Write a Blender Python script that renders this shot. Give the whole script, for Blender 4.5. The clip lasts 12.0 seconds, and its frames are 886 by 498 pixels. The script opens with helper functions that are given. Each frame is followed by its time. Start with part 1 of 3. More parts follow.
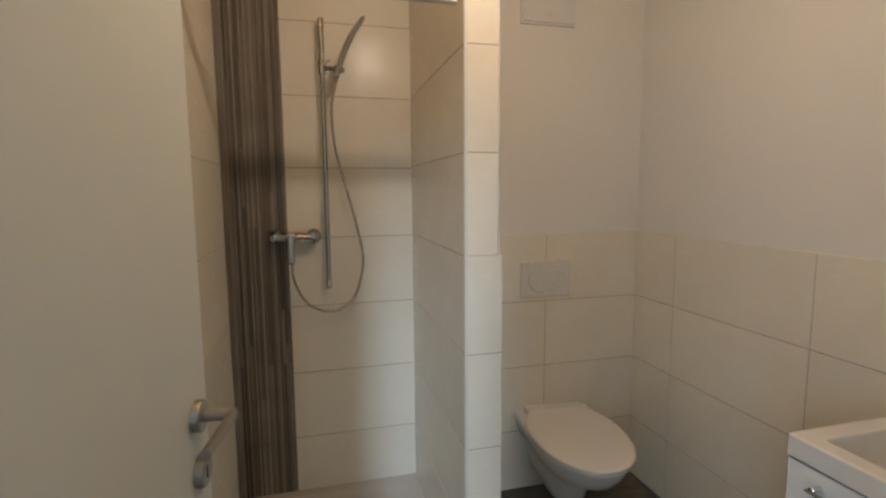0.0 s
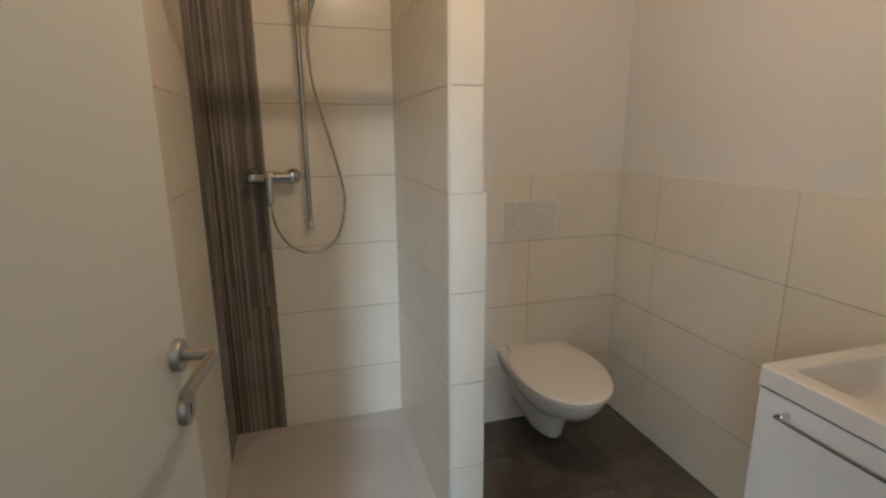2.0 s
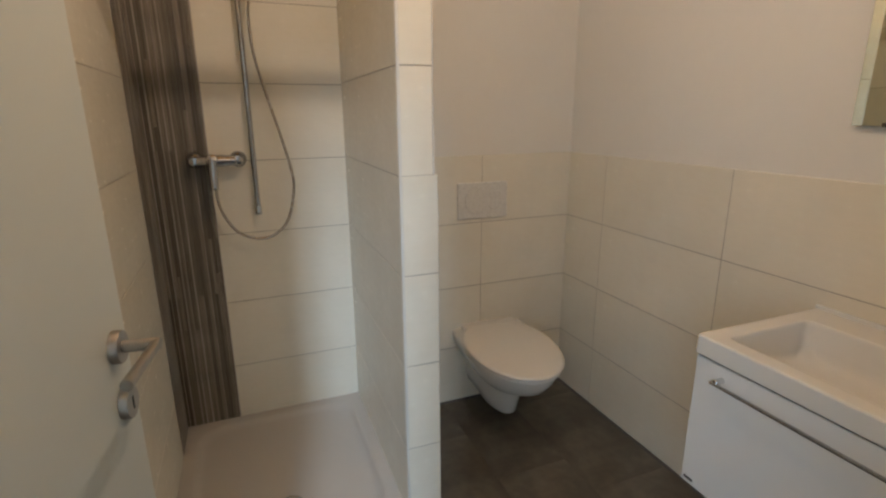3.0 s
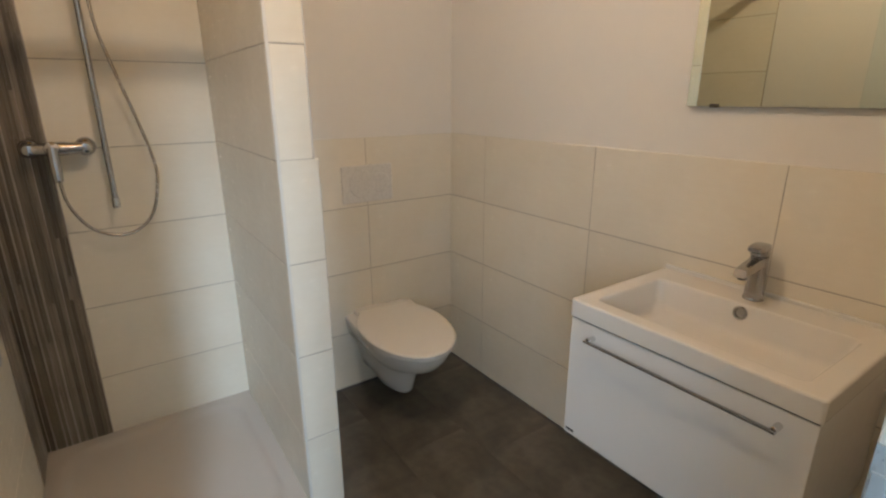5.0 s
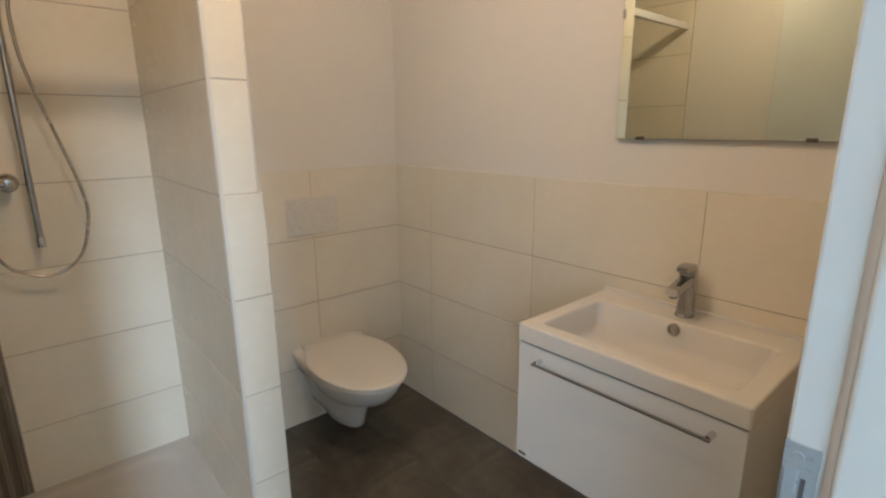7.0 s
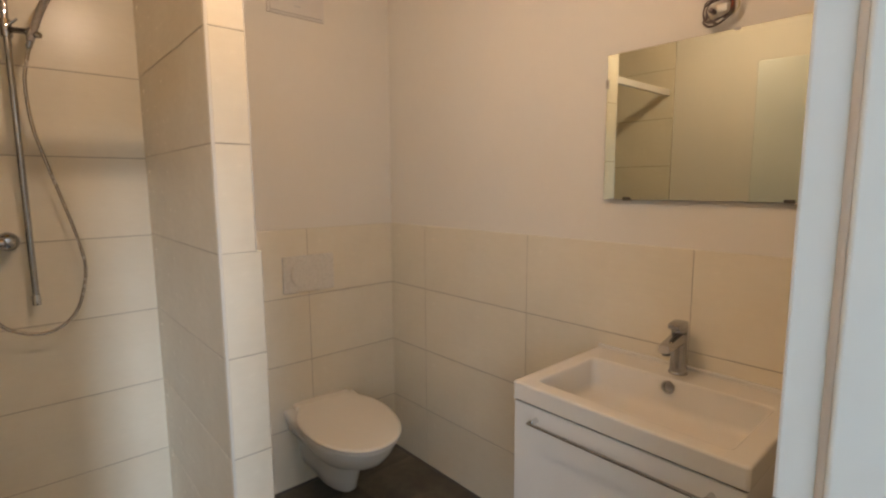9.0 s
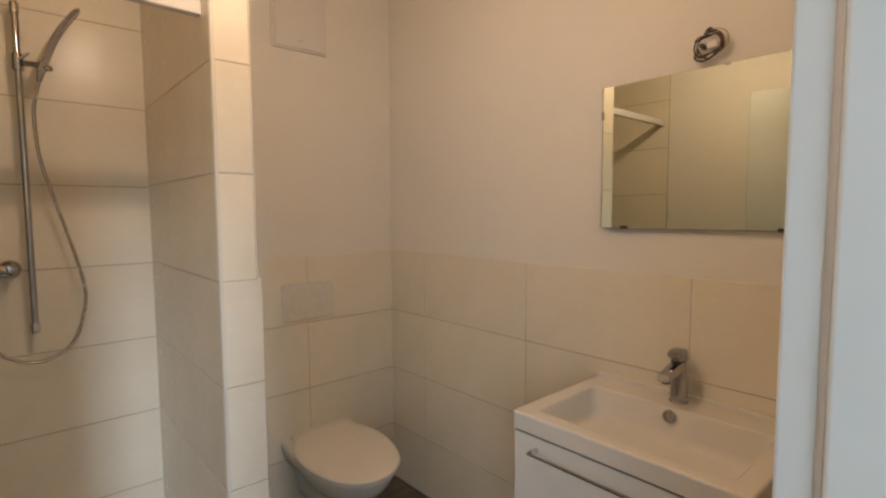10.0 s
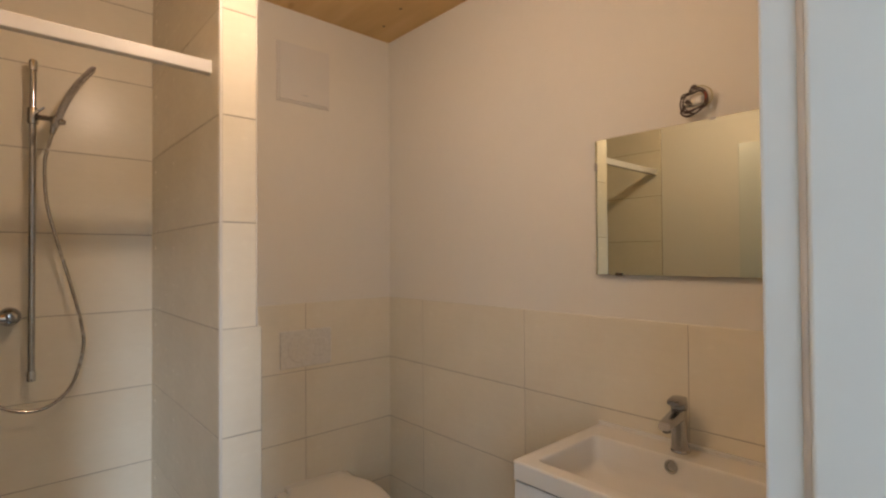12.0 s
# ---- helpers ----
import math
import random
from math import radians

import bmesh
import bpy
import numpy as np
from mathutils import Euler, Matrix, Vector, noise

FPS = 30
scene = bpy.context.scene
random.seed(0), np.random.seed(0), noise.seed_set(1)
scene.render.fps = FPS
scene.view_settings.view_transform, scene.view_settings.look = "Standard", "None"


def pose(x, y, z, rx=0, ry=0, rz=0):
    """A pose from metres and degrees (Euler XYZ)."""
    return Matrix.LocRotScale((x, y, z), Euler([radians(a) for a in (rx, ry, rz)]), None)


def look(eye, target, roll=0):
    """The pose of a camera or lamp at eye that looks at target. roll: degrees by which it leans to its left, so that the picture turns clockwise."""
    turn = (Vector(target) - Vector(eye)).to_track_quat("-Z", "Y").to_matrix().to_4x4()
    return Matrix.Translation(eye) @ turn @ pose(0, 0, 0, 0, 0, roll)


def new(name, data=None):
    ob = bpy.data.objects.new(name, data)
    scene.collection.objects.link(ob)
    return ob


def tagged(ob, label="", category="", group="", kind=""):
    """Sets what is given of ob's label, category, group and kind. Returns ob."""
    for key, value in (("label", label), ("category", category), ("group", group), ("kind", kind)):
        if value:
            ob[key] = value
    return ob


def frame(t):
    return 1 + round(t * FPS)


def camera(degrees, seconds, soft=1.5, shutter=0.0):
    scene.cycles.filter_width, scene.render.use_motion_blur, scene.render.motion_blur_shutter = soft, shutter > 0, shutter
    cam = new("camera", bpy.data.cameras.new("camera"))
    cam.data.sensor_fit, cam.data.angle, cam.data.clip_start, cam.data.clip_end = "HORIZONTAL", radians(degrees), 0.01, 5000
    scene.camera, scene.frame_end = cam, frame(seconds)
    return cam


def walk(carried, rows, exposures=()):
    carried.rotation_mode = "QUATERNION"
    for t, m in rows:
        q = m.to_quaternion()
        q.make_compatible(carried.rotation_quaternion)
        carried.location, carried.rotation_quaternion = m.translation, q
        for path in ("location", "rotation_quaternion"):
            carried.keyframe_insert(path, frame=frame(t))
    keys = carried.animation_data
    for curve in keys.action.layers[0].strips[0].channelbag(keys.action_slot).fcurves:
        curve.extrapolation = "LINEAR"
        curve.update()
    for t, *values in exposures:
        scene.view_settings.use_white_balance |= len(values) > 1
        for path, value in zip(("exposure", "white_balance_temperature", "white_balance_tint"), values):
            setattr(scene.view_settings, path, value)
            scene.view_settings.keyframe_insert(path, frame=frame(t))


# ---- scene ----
cam = camera(83.0, 12.0, soft=2.3)
PATH = [
    (0, (-1.4672, -2.0279, 1.3922), (-0.9636, -0.1058, 1.1640), -0.43),
    (0.5, (-1.4656, -2.0224, 1.3881), (-0.9619, -0.1084, 1.1003), -0.39),
    (1, (-1.4639, -2.0169, 1.3840), (-0.9634, -0.1121, 1.0361), -0.37),
    (1.5, (-1.4622, -2.0114, 1.3800), (-0.9511, -0.1203, 0.9771), -0.37),
    (2, (-1.4605, -2.0060, 1.3759), (-0.9069, -0.1379, 0.9243), -0.39),
    (2.5, (-1.4566, -2.0082, 1.3743), (-0.8247, -0.1755, 0.8827), -0.38),
    (2.7, (-1.4551, -2.0091, 1.3736), (-0.7895, -0.1915, 0.8705), -0.38),
    (4.3, (-1.4426, -2.0164, 1.3684), (-0.4992, -0.3471, 0.7996), -0.25),
    (4.5, (-1.4438, -2.0173, 1.3691), (-0.4605, -0.3733, 0.7944), -0.25),
    (5, (-1.4467, -2.0197, 1.3710), (-0.3584, -0.4467, 0.7866), -0.27),
    (5.5, (-1.4497, -2.0220, 1.3728), (-0.2880, -0.5029, 0.7872), -0.30),
    (6, (-1.4538, -2.0265, 1.3748), (-0.2546, -0.5234, 0.8249), -0.34),
    (6.5, (-1.4580, -2.0311, 1.3768), (-0.2190, -0.5470, 0.8643), -0.38),
    (7, (-1.4622, -2.0356, 1.3788), (-0.1886, -0.5682, 0.9049), -0.41),
    (7.2, (-1.4638, -2.0375, 1.3800), (-0.1822, -0.5722, 0.9214), -0.42),
    (8.8, (-1.4772, -2.0527, 1.3899), (-0.1614, -0.5732, 1.1069), -0.38),
    (9, (-1.4788, -2.0546, 1.3911), (-0.1609, -0.5724, 1.1337), -0.37),
    (9.5, (-1.4830, -2.0593, 1.3942), (-0.1599, -0.5739, 1.1870), -0.36),
    (10, (-1.4871, -2.0638, 1.3955), (-0.1595, -0.5756, 1.2452), -0.35),
    (10.5, (-1.4913, -2.0683, 1.3968), (-0.1616, -0.5776, 1.2976), -0.34),
    (11, (-1.4954, -2.0728, 1.3981), (-0.1637, -0.5813, 1.3522), -0.36),
    (11.5, (-1.4996, -2.0772, 1.3994), (-0.1663, -0.5865, 1.4002), -0.37),
    (12, (-1.5037, -2.0817, 1.4007), (-0.1664, -0.5950, 1.4332), -0.39),
]
walk(cam, [(r[0], look(*r[1:])) for r in PATH], [(0, -0.34, 6500, 10), (2.5, -0.25, 6500, 10), (5.5, 0.04, 6500, 10), (7.0, 0.03, 6500, 10), (9.0, -0.16, 7400, 16), (10.5, -0.31, 7450, 16), (12, -0.40, 7450, 17)])

# ---- world, daylight, lamp ----
world = bpy.data.worlds.new("world")
scene.world = world
world.use_nodes = True
wn = world.node_tree
sky = wn.nodes.new("ShaderNodeTexSky")
sky.sky_type = "NISHITA"
sky.sun_disc = False
sky.sun_elevation = radians(40)
sky.sun_rotation = radians(120)
wn.links.new(sky.outputs[0], wn.nodes["Background"].inputs[0])
wn.nodes["Background"].inputs[1].default_value = 0.1

# daylight from the hall: area lamps in the openings of two assumed, unseen windows
DAYLIGHT = (0.58, 0.775, 1.0)
for name, eye, target, size, watts in (("south_daylight", (-2.45, -4.95, 3.10), (-1.45, -2.0, 1.6), (0.24, 1.30), 185),
                                       ("west_daylight", (-3.35, -3.9, 1.75), (-1.4, -2.2, 1.4), (1.4, 1.3), 38)):
    day = new(name, bpy.data.lights.new(name, "AREA"))
    day.data.shape = "RECTANGLE"
    day.data.size, day.data.size_y = size
    day.data.energy = watts
    day.data.color = DAYLIGHT
    day.matrix_world = look(eye, target)

# small opal bulb under the bathroom ceiling
BULB = (-1.07, -1.10, 2.278)
BULB_GLOW = 945.0
BULB_COLOUR = (1.0, 0.815, 0.65, 1)


# ---- materials ----
def base_mat(name, rough=0.5, metal=0.0):
    m = bpy.data.materials.new(name)
    m.use_nodes = True
    b = m.node_tree.nodes["Principled BSDF"]
    b.inputs["Roughness"].default_value = rough
    b.inputs["Metallic"].default_value = metal
    return m, m.node_tree, b


def noise_node(nt, scale, detail=4.0, stretch=(1, 1, 1), coord="Object"):
    tc = nt.nodes.new("ShaderNodeTexCoord")
    mp = nt.nodes.new("ShaderNodeMapping")
    mp.inputs["Scale"].default_value = stretch
    nz = nt.nodes.new("ShaderNodeTexNoise")
    nz.inputs["Scale"].default_value = scale
    nz.inputs["Detail"].default_value = detail
    nt.links.new(tc.outputs[coord], mp.inputs[0])
    nt.links.new(mp.outputs[0], nz.inputs["Vector"])
    return nz


def ramp(nt, src, stops):
    r = nt.nodes.new("ShaderNodeValToRGB")
    while len(r.color_ramp.elements) < len(stops):
        r.color_ramp.elements.new(0.5)
    for e, (p, c) in zip(r.color_ramp.elements, stops):
        e.position, e.color = p, (*c, 1)
    nt.links.new(src, r.inputs[0])
    return r


def mix(nt, kind, fac, a, b):
    x = nt.nodes.new("ShaderNodeMixRGB")
    x.blend_type = kind
    for sock, v in zip(x.inputs, (fac, a, b)):
        if hasattr(v, "links"):
            nt.links.new(v, sock)
        elif isinstance(v, tuple):
            sock.default_value = (*v, 1)
        else:
            sock.default_value = v
    return x


def bump(nt, b, src, strength, dist):
    n = nt.nodes.new("ShaderNodeBump")
    n.inputs["Strength"].default_value = strength
    n.inputs["Distance"].default_value = dist
    nt.links.new(src, n.inputs["Height"])
    nt.links.new(n.outputs[0], b.inputs["Normal"])


def paint(name, col, rough, var=0.04, scale=9.0, grain=0.0, grain_scale=260.0, per_piece=0.0, rough_var=0.025, stretch=(1, 1, 1)):
    """Painted, glazed or moulded surface: two scales of tone, uneven gloss, fine relief."""
    m, nt, b = base_mat(name, rough)
    big = noise_node(nt, scale * 0.35, 3, stretch)
    fine = noise_node(nt, scale * 6, 4, stretch)
    lo = tuple(c * (1 - var) for c in col)
    hi = tuple(min(1, c * (1 + var)) for c in col)
    r1 = ramp(nt, big.outputs[0], [(0.3, lo), (0.7, hi)])
    r2 = ramp(nt, fine.outputs[0], [(0.3, (1 - var * 0.7,) * 3), (0.7, (1, 1, 1))])
    c = mix(nt, "MULTIPLY", 1.0, r1.outputs[0], r2.outputs[0])
    out = c.outputs[0]
    if per_piece:
        info = nt.nodes.new("ShaderNodeObjectInfo")
        r3 = ramp(nt, info.outputs["Random"], [(0, (1 - per_piece,) * 3), (1, (1, 1, 1 - per_piece * 0.3))])
        out = mix(nt, "MULTIPLY", 1.0, out, r3.outputs[0]).outputs[0]
    nt.links.new(out, b.inputs["Base Color"])
    rr = ramp(nt, fine.outputs[0], [(0.3, (max(0.02, rough - rough_var),) * 3), (0.75, (rough + rough_var,) * 3)])
    nt.links.new(rr.outputs[0], b.inputs["Roughness"])
    if grain:
        g = noise_node(nt, grain_scale, 3)
        bump(nt, b, g.outputs[0], grain, 0.002)
    return m


def metal(name, col, rough, brushed=False):
    m, nt, b = base_mat(name, rough, 1.0)
    n = noise_node(nt, 160 if brushed else 35, 3, (1, 1, 14) if brushed else (1, 1, 1))
    r = ramp(nt, n.outputs[0], [(0.3, tuple(c * 0.86 for c in col)), (0.7, col)])
    nt.links.new(r.outputs[0], b.inputs["Base Color"])
    rr = ramp(nt, n.outputs[0], [(0.3, (rough * 0.7,) * 3), (0.8, (rough * 1.5,) * 3)])
    nt.links.new(rr.outputs[0], b.inputs["Roughness"])
    return m


def tile_material():
    """Cream glazed wall tile: faint linen mottling, slightly wavy gloss."""
    m, nt, b = base_mat("cream_tile", 0.15)
    b.inputs["Specular IOR Level"].default_value = 0.22
    n1 = noise_node(nt, 5, 4)
    n2 = noise_node(nt, 24, 3, (1, 1, 2.2))
    r1 = ramp(nt, n1.outputs[0], [(0.3, (0.79, 0.732, 0.612)), (0.7, (0.83, 0.776, 0.658))])
    r2 = ramp(nt, n2.outputs[0], [(0.3, (0.975, 0.972, 0.965)), (0.7, (1, 1, 1))])
    c = mix(nt, "MULTIPLY", 1.0, r1.outputs[0], r2.outputs[0])
    info = nt.nodes.new("ShaderNodeObjectInfo")
    r3 = ramp(nt, info.outputs["Random"], [(0, (0.955, 0.955, 0.95)), (1, (1, 1, 1))])
    c2 = mix(nt, "MULTIPLY", 1.0, c.outputs[0], r3.outputs[0])
    nt.links.new(c2.outputs[0], b.inputs["Base Color"])
    rr = ramp(nt, n2.outputs[0], [(0.3, (0.22,) * 3), (0.75, (0.28,) * 3)])
    nt.links.new(rr.outputs[0], b.inputs["Roughness"])
    w = noise_node(nt, 9, 3, (0.5, 0.5, 9))
    bump(nt, b, w.outputs[0], 0.10, 0.004)
    return m


def strip_material(name, tones):
    """Dark brown wood-look ceramic lath: streaks along the lath, tone set per piece."""
    m, nt, b = base_mat(name, 0.33)
    info = nt.nodes.new("ShaderNodeObjectInfo")
    tone = ramp(nt, info.outputs["Random"], [(i / (len(tones) - 1), c) for i, c in enumerate(tones)])
    s = noise_node(nt, 34, 6, (16, 16, 0.2))
    r = ramp(nt, s.outputs[0], [(0.3, (0.55, 0.53, 0.51)), (0.7, (1.35, 1.35, 1.35))])
    c = mix(nt, "MULTIPLY", 1.0, tone.outputs[0], r.outputs[0])
    nt.links.new(c.outputs[0], b.inputs["Base Color"])
    bump(nt, b, s.outputs[0], 0.2, 0.002)
    return m


def floor_material():
    """Grey-brown stone-look vinyl with cloudy patches."""
    m, nt, b = base_mat("stone_look_floor", 0.45)
    n1 = noise_node(nt, 4.2, 7)
    n2 = noise_node(nt, 22, 6)
    r1 = ramp(nt, n1.outputs[0], [(0.32, (0.078, 0.069, 0.055)), (0.5, (0.116, 0.104, 0.084)), (0.68, (0.172, 0.155, 0.129))])
    r2 = ramp(nt, n2.outputs[0], [(0.3, (0.72, 0.72, 0.72)), (0.7, (1.12, 1.1, 1.08))])
    c = mix(nt, "MULTIPLY", 1.0, r1.outputs[0], r2.outputs[0])
    info = nt.nodes.new("ShaderNodeObjectInfo")
    r3 = ramp(nt, info.outputs["Random"], [(0, (0.95, 0.95, 0.95)), (1, (1.06, 1.06, 1.06))])
    c2 = mix(nt, "MULTIPLY", 1.0, c.outputs[0], r3.outputs[0])
    nt.links.new(c2.outputs[0], b.inputs["Base Color"])
    rr = ramp(nt, n2.outputs[0], [(0.3, (0.38,) * 3), (0.7, (0.55,) * 3)])
    nt.links.new(rr.outputs[0], b.inputs["Roughness"])
    bump(nt, b, n2.outputs[0], 0.15, 0.002)
    return m


def wood_material():
    """Spruce ceiling board, long grain and soft knots."""
    m, nt, b = base_mat("spruce", 0.5)
    g = noise_node(nt, 3, 5, (5, 0.6, 1))
    k = noise_node(nt, 4.5, 2, (1.4, 0.8, 1))
    r = ramp(nt, g.outputs[0], [(0.3, (0.60, 0.385, 0.160)), (0.55, (0.66, 0.440, 0.190)), (0.75, (0.71, 0.485, 0.225))])
    kr = ramp(nt, k.outputs[0], [(0.0, (0.45, 0.3, 0.2)), (0.27, (0.62, 0.45, 0.32)), (0.34, (1, 1, 1))])
    c = mix(nt, "MULTIPLY", 0.8, r.outputs[0], kr.outputs[0])
    nt.links.new(c.outputs[0], b.inputs["Base Color"])
    bump(nt, b, g.outputs[0], 0.15, 0.002)
    return m


def mirror_material():
    m, nt, b = base_mat("mirror_glass", 0.0, 1.0)
    b.inputs["Base Color"].default_value = (0.63, 0.66, 0.57, 1)
    b.inputs["Roughness"].default_value = 0.012
    return m


def glow_material():
    m, nt, b = base_mat("opal_glass", 0.4)
    b.inputs["Base Color"].default_value = (0.9, 0.88, 0.82, 1)
    b.inputs["Emission Color"].default_value = BULB_COLOUR
    b.inputs["Emission Strength"].default_value = BULB_GLOW
    return m


M_TILE = tile_material()
M_STRIP = strip_material("striped_mosaic", [(0.094, 0.078, 0.058), (0.140, 0.117, 0.088), (0.196, 0.168, 0.131), (0.270, 0.237, 0.192)])
M_STRIP_PALE = strip_material("pale_striped_mosaic", [(0.30, 0.265, 0.22), (0.41, 0.37, 0.32), (0.54, 0.50, 0.44)])
M_FLOOR = floor_material()
M_WOOD = wood_material()
M_MIRROR = mirror_material()
M_BULB = glow_material()
M_PLASTER = paint("white_plaster", (0.77, 0.74, 0.68), 0.75, 0.018, 5, 0.35, 420)
M_HALL = paint("hall_plaster", (0.76, 0.76, 0.74), 0.8, 0.02, 5, 0.3, 380)
M_GROUT = paint("grey_grout", (0.44, 0.39, 0.32), 0.85, 0.12, 22, 0.4, 600)
M_TRAY = paint("greige_acrylic", (0.52, 0.475, 0.42), 0.16, 0.02, 6)
M_CERAMIC = paint("white_ceramic", (0.74, 0.725, 0.685), 0.055, 0.012, 6, rough_var=0.012)
M_LID = paint("white_thermoset", (0.80, 0.78, 0.735), 0.22, 0.012, 6, rough_var=0.04)
M_LACQUER = paint("white_lacquer", (0.80, 0.80, 0.785), 0.14, 0.012, 6, rough_var=0.04)
M_DOOR = paint("white_door_paint", (0.63, 0.65, 0.60), 0.38, 0.012, 5, 0.03, 300, rough_var=0.015)
M_FRAME = paint("white_frame_paint", (0.69, 0.705, 0.68), 0.36, 0.012, 6, 0.03, 300, rough_var=0.015)
M_ALU = paint("white_aluminium", (0.66, 0.645, 0.62), 0.25, 0.02, 12)
M_TRIM = paint("pale_edge_trim", (0.68, 0.65, 0.585), 0.3, 0.03, 20)
M_PLASTIC = paint("white_plastic", (0.70, 0.68, 0.65), 0.35, 0.02, 15)
M_FLUSH = paint("pale_grey_plastic", (0.71, 0.685, 0.63), 0.28, 0.02, 15)
M_SEAL = paint("grey_rubber_seal", (0.60, 0.60, 0.60), 0.7, 0.05, 30)
M_DARK = paint("dark_gap", (0.03, 0.03, 0.03), 0.6, 0.1, 30)
M_WIRE = paint("dark_cable_sheath", (0.085, 0.056, 0.052), 0.35, 0.25, 60)
M_WIRE_RED = paint("red_brown_cable_sheath", (0.25, 0.05, 0.03), 0.4, 0.15, 60)
M_WIRE_YEL = paint("yellow_cable_sheath", (0.45, 0.40, 0.16), 0.4, 0.15, 60)
M_CHROME = metal("polished_chrome", (0.48, 0.48, 0.49), 0.06)
M_BRIGHT = metal("bright_chrome", (0.72, 0.72, 0.72), 0.05)
M_SATIN = paint("satin_grey_chrome", (0.30, 0.275, 0.26), 0.28, 0.03, 20)
M_HOSE = metal("ribbed_chrome_hose", (0.56, 0.51, 0.45), 0.22)
M_STEEL = metal("brushed_stainless", (0.42, 0.39, 0.35), 0.38, True)
M_ZINC = paint("zinc_plate", (0.34, 0.38, 0.40), 0.32, 0.08, 25, rough_var=0.08)
M_SLOT = paint("slot_shadow_metal", (0.10, 0.10, 0.10), 0.5, 0.1, 30)
M_SCREW = paint("burnished_screw", (0.085, 0.05, 0.025), 0.5, 0.15, 60)
M_CLIP = paint("dark_plastic_clip", (0.10, 0.085, 0.07), 0.4, 0.1, 40)


# ---- mesh helpers ----
def finish(bm, name, material, sharp=38):
    bmesh.ops.recalc_face_normals(bm, faces=bm.faces)
    for f in bm.faces:
        f.smooth = True
    lim = radians(sharp)
    for e in bm.edges:
        if len(e.link_faces) != 2:
            e.smooth = False
            continue
        a, (p, q) = e.calc_face_angle(0), [f.calc_area() for f in e.link_faces]
        e.smooth = a < lim and not (a > 0.1 and max(p, q) > 8 * min(p, q))
    me = bpy.data.meshes.new(name)
    bm.to_mesh(me)
    bm.free()
    me.materials.append(material)
    return me


def part(name, bm, material, parent=None, label="", sharp=38):
    ob = new(name, finish(bm, name, material, sharp))
    if parent is not None:
        ob.parent = parent
    return tagged(ob, label)


def thing(name, x, y, z, rz, label, category, kind="", group=""):
    ob = new(name)
    ob.empty_display_size = 0.05
    ob.matrix_basis = pose(x, y, z, 0, 0, rz)
    return tagged(ob, label, category, group, kind)


def box(x0, x1, y0, y1, z0, z1, bevel=0.0, seg=2, bm=None):
    own = bmesh.new()
    bmesh.ops.create_cube(own, size=1)
    for v in own.verts:
        v.co = ((x0 + x1) / 2 + v.co.x * (x1 - x0), (y0 + y1) / 2 + v.co.y * (y1 - y0), (z0 + z1) / 2 + v.co.z * (z1 - z0))
    if bevel:
        bmesh.ops.bevel(own, geom=own.edges[:], offset=bevel, segments=seg, affect="EDGES", profile=0.5)
    if bm is None:
        return own
    me = bpy.data.meshes.new("join")
    own.to_mesh(me)
    own.free()
    bm.from_mesh(me)
    bpy.data.meshes.remove(me)
    return bm


def loft(rings, cap=True, closed=True, bm=None):
    bm = bm or bmesh.new()
    rows = [[bm.verts.new(p) for p in ring] for ring in rings]
    n = len(rows[0])
    for a, b in zip(rows, rows[1:]):
        for i in range(n if closed else n - 1):
            j = (i + 1) % n
            bm.faces.new((a[i], a[j], b[j], b[i]))
    if cap:
        bm.faces.new(rows[0])
        bm.faces.new(rows[-1])
    return bm


def lathe(profile, origin=(0, 0, 0), axis=(0, 0, 1), seg=28, bm=None):
    """profile: (radius, height along axis)."""
    q = Vector((0, 0, 1)).rotation_difference(Vector(axis).normalized())
    rings = []
    for r, h in profile:
        r = max(r, 1e-5)
        rings.append([Vector(origin) + q @ Vector((r * math.cos(2 * math.pi * i / seg), r * math.sin(2 * math.pi * i / seg), h)) for i in range(seg)])
    return loft(rings, True, True, bm)


def rod(p0, p1, r, seg=20, edge=0.0015, bm=None):
    d = Vector(p1) - Vector(p0)
    n = d.length
    return lathe([(r - edge, 0), (r, edge), (r, n - edge), (r - edge, n)], p0, d, seg, bm)


def spline(points, steps=8):
    pts = [Vector(p) for p in points]
    pts = [pts[0] * 2 - pts[1], *pts, pts[-1] * 2 - pts[-2]]
    out = []
    for a, b, c, d in zip(pts, pts[1:], pts[2:], pts[3:]):
        for k in range(steps):
            t = k / steps
            out.append(0.5 * ((2 * b) + (c - a) * t + (2 * a - 5 * b + 4 * c - d) * t * t + (3 * b - a - 3 * c + d) * t ** 3))
    out.append(pts[-2])
    return out


def tube(points, radius, seg=10, bm=None):
    """radius: a number or one for each point."""
    pts = [Vector(p) for p in points]
    rad = radius if isinstance(radius, list) else [radius] * len(pts)
    rings, up = [], None
    for i, p in enumerate(pts):
        d = (pts[min(i + 1, len(pts) - 1)] - pts[max(i - 1, 0)]).normalized()
        if up is None:
            up = d.orthogonal().normalized()
        up = (up - d * up.dot(d)).normalized()
        side = d.cross(up)
        rings.append([p + rad[i] * (math.cos(2 * math.pi * k / seg) * up + math.sin(2 * math.pi * k / seg) * side) for k in range(seg)])
    return loft(rings, True, True, bm)


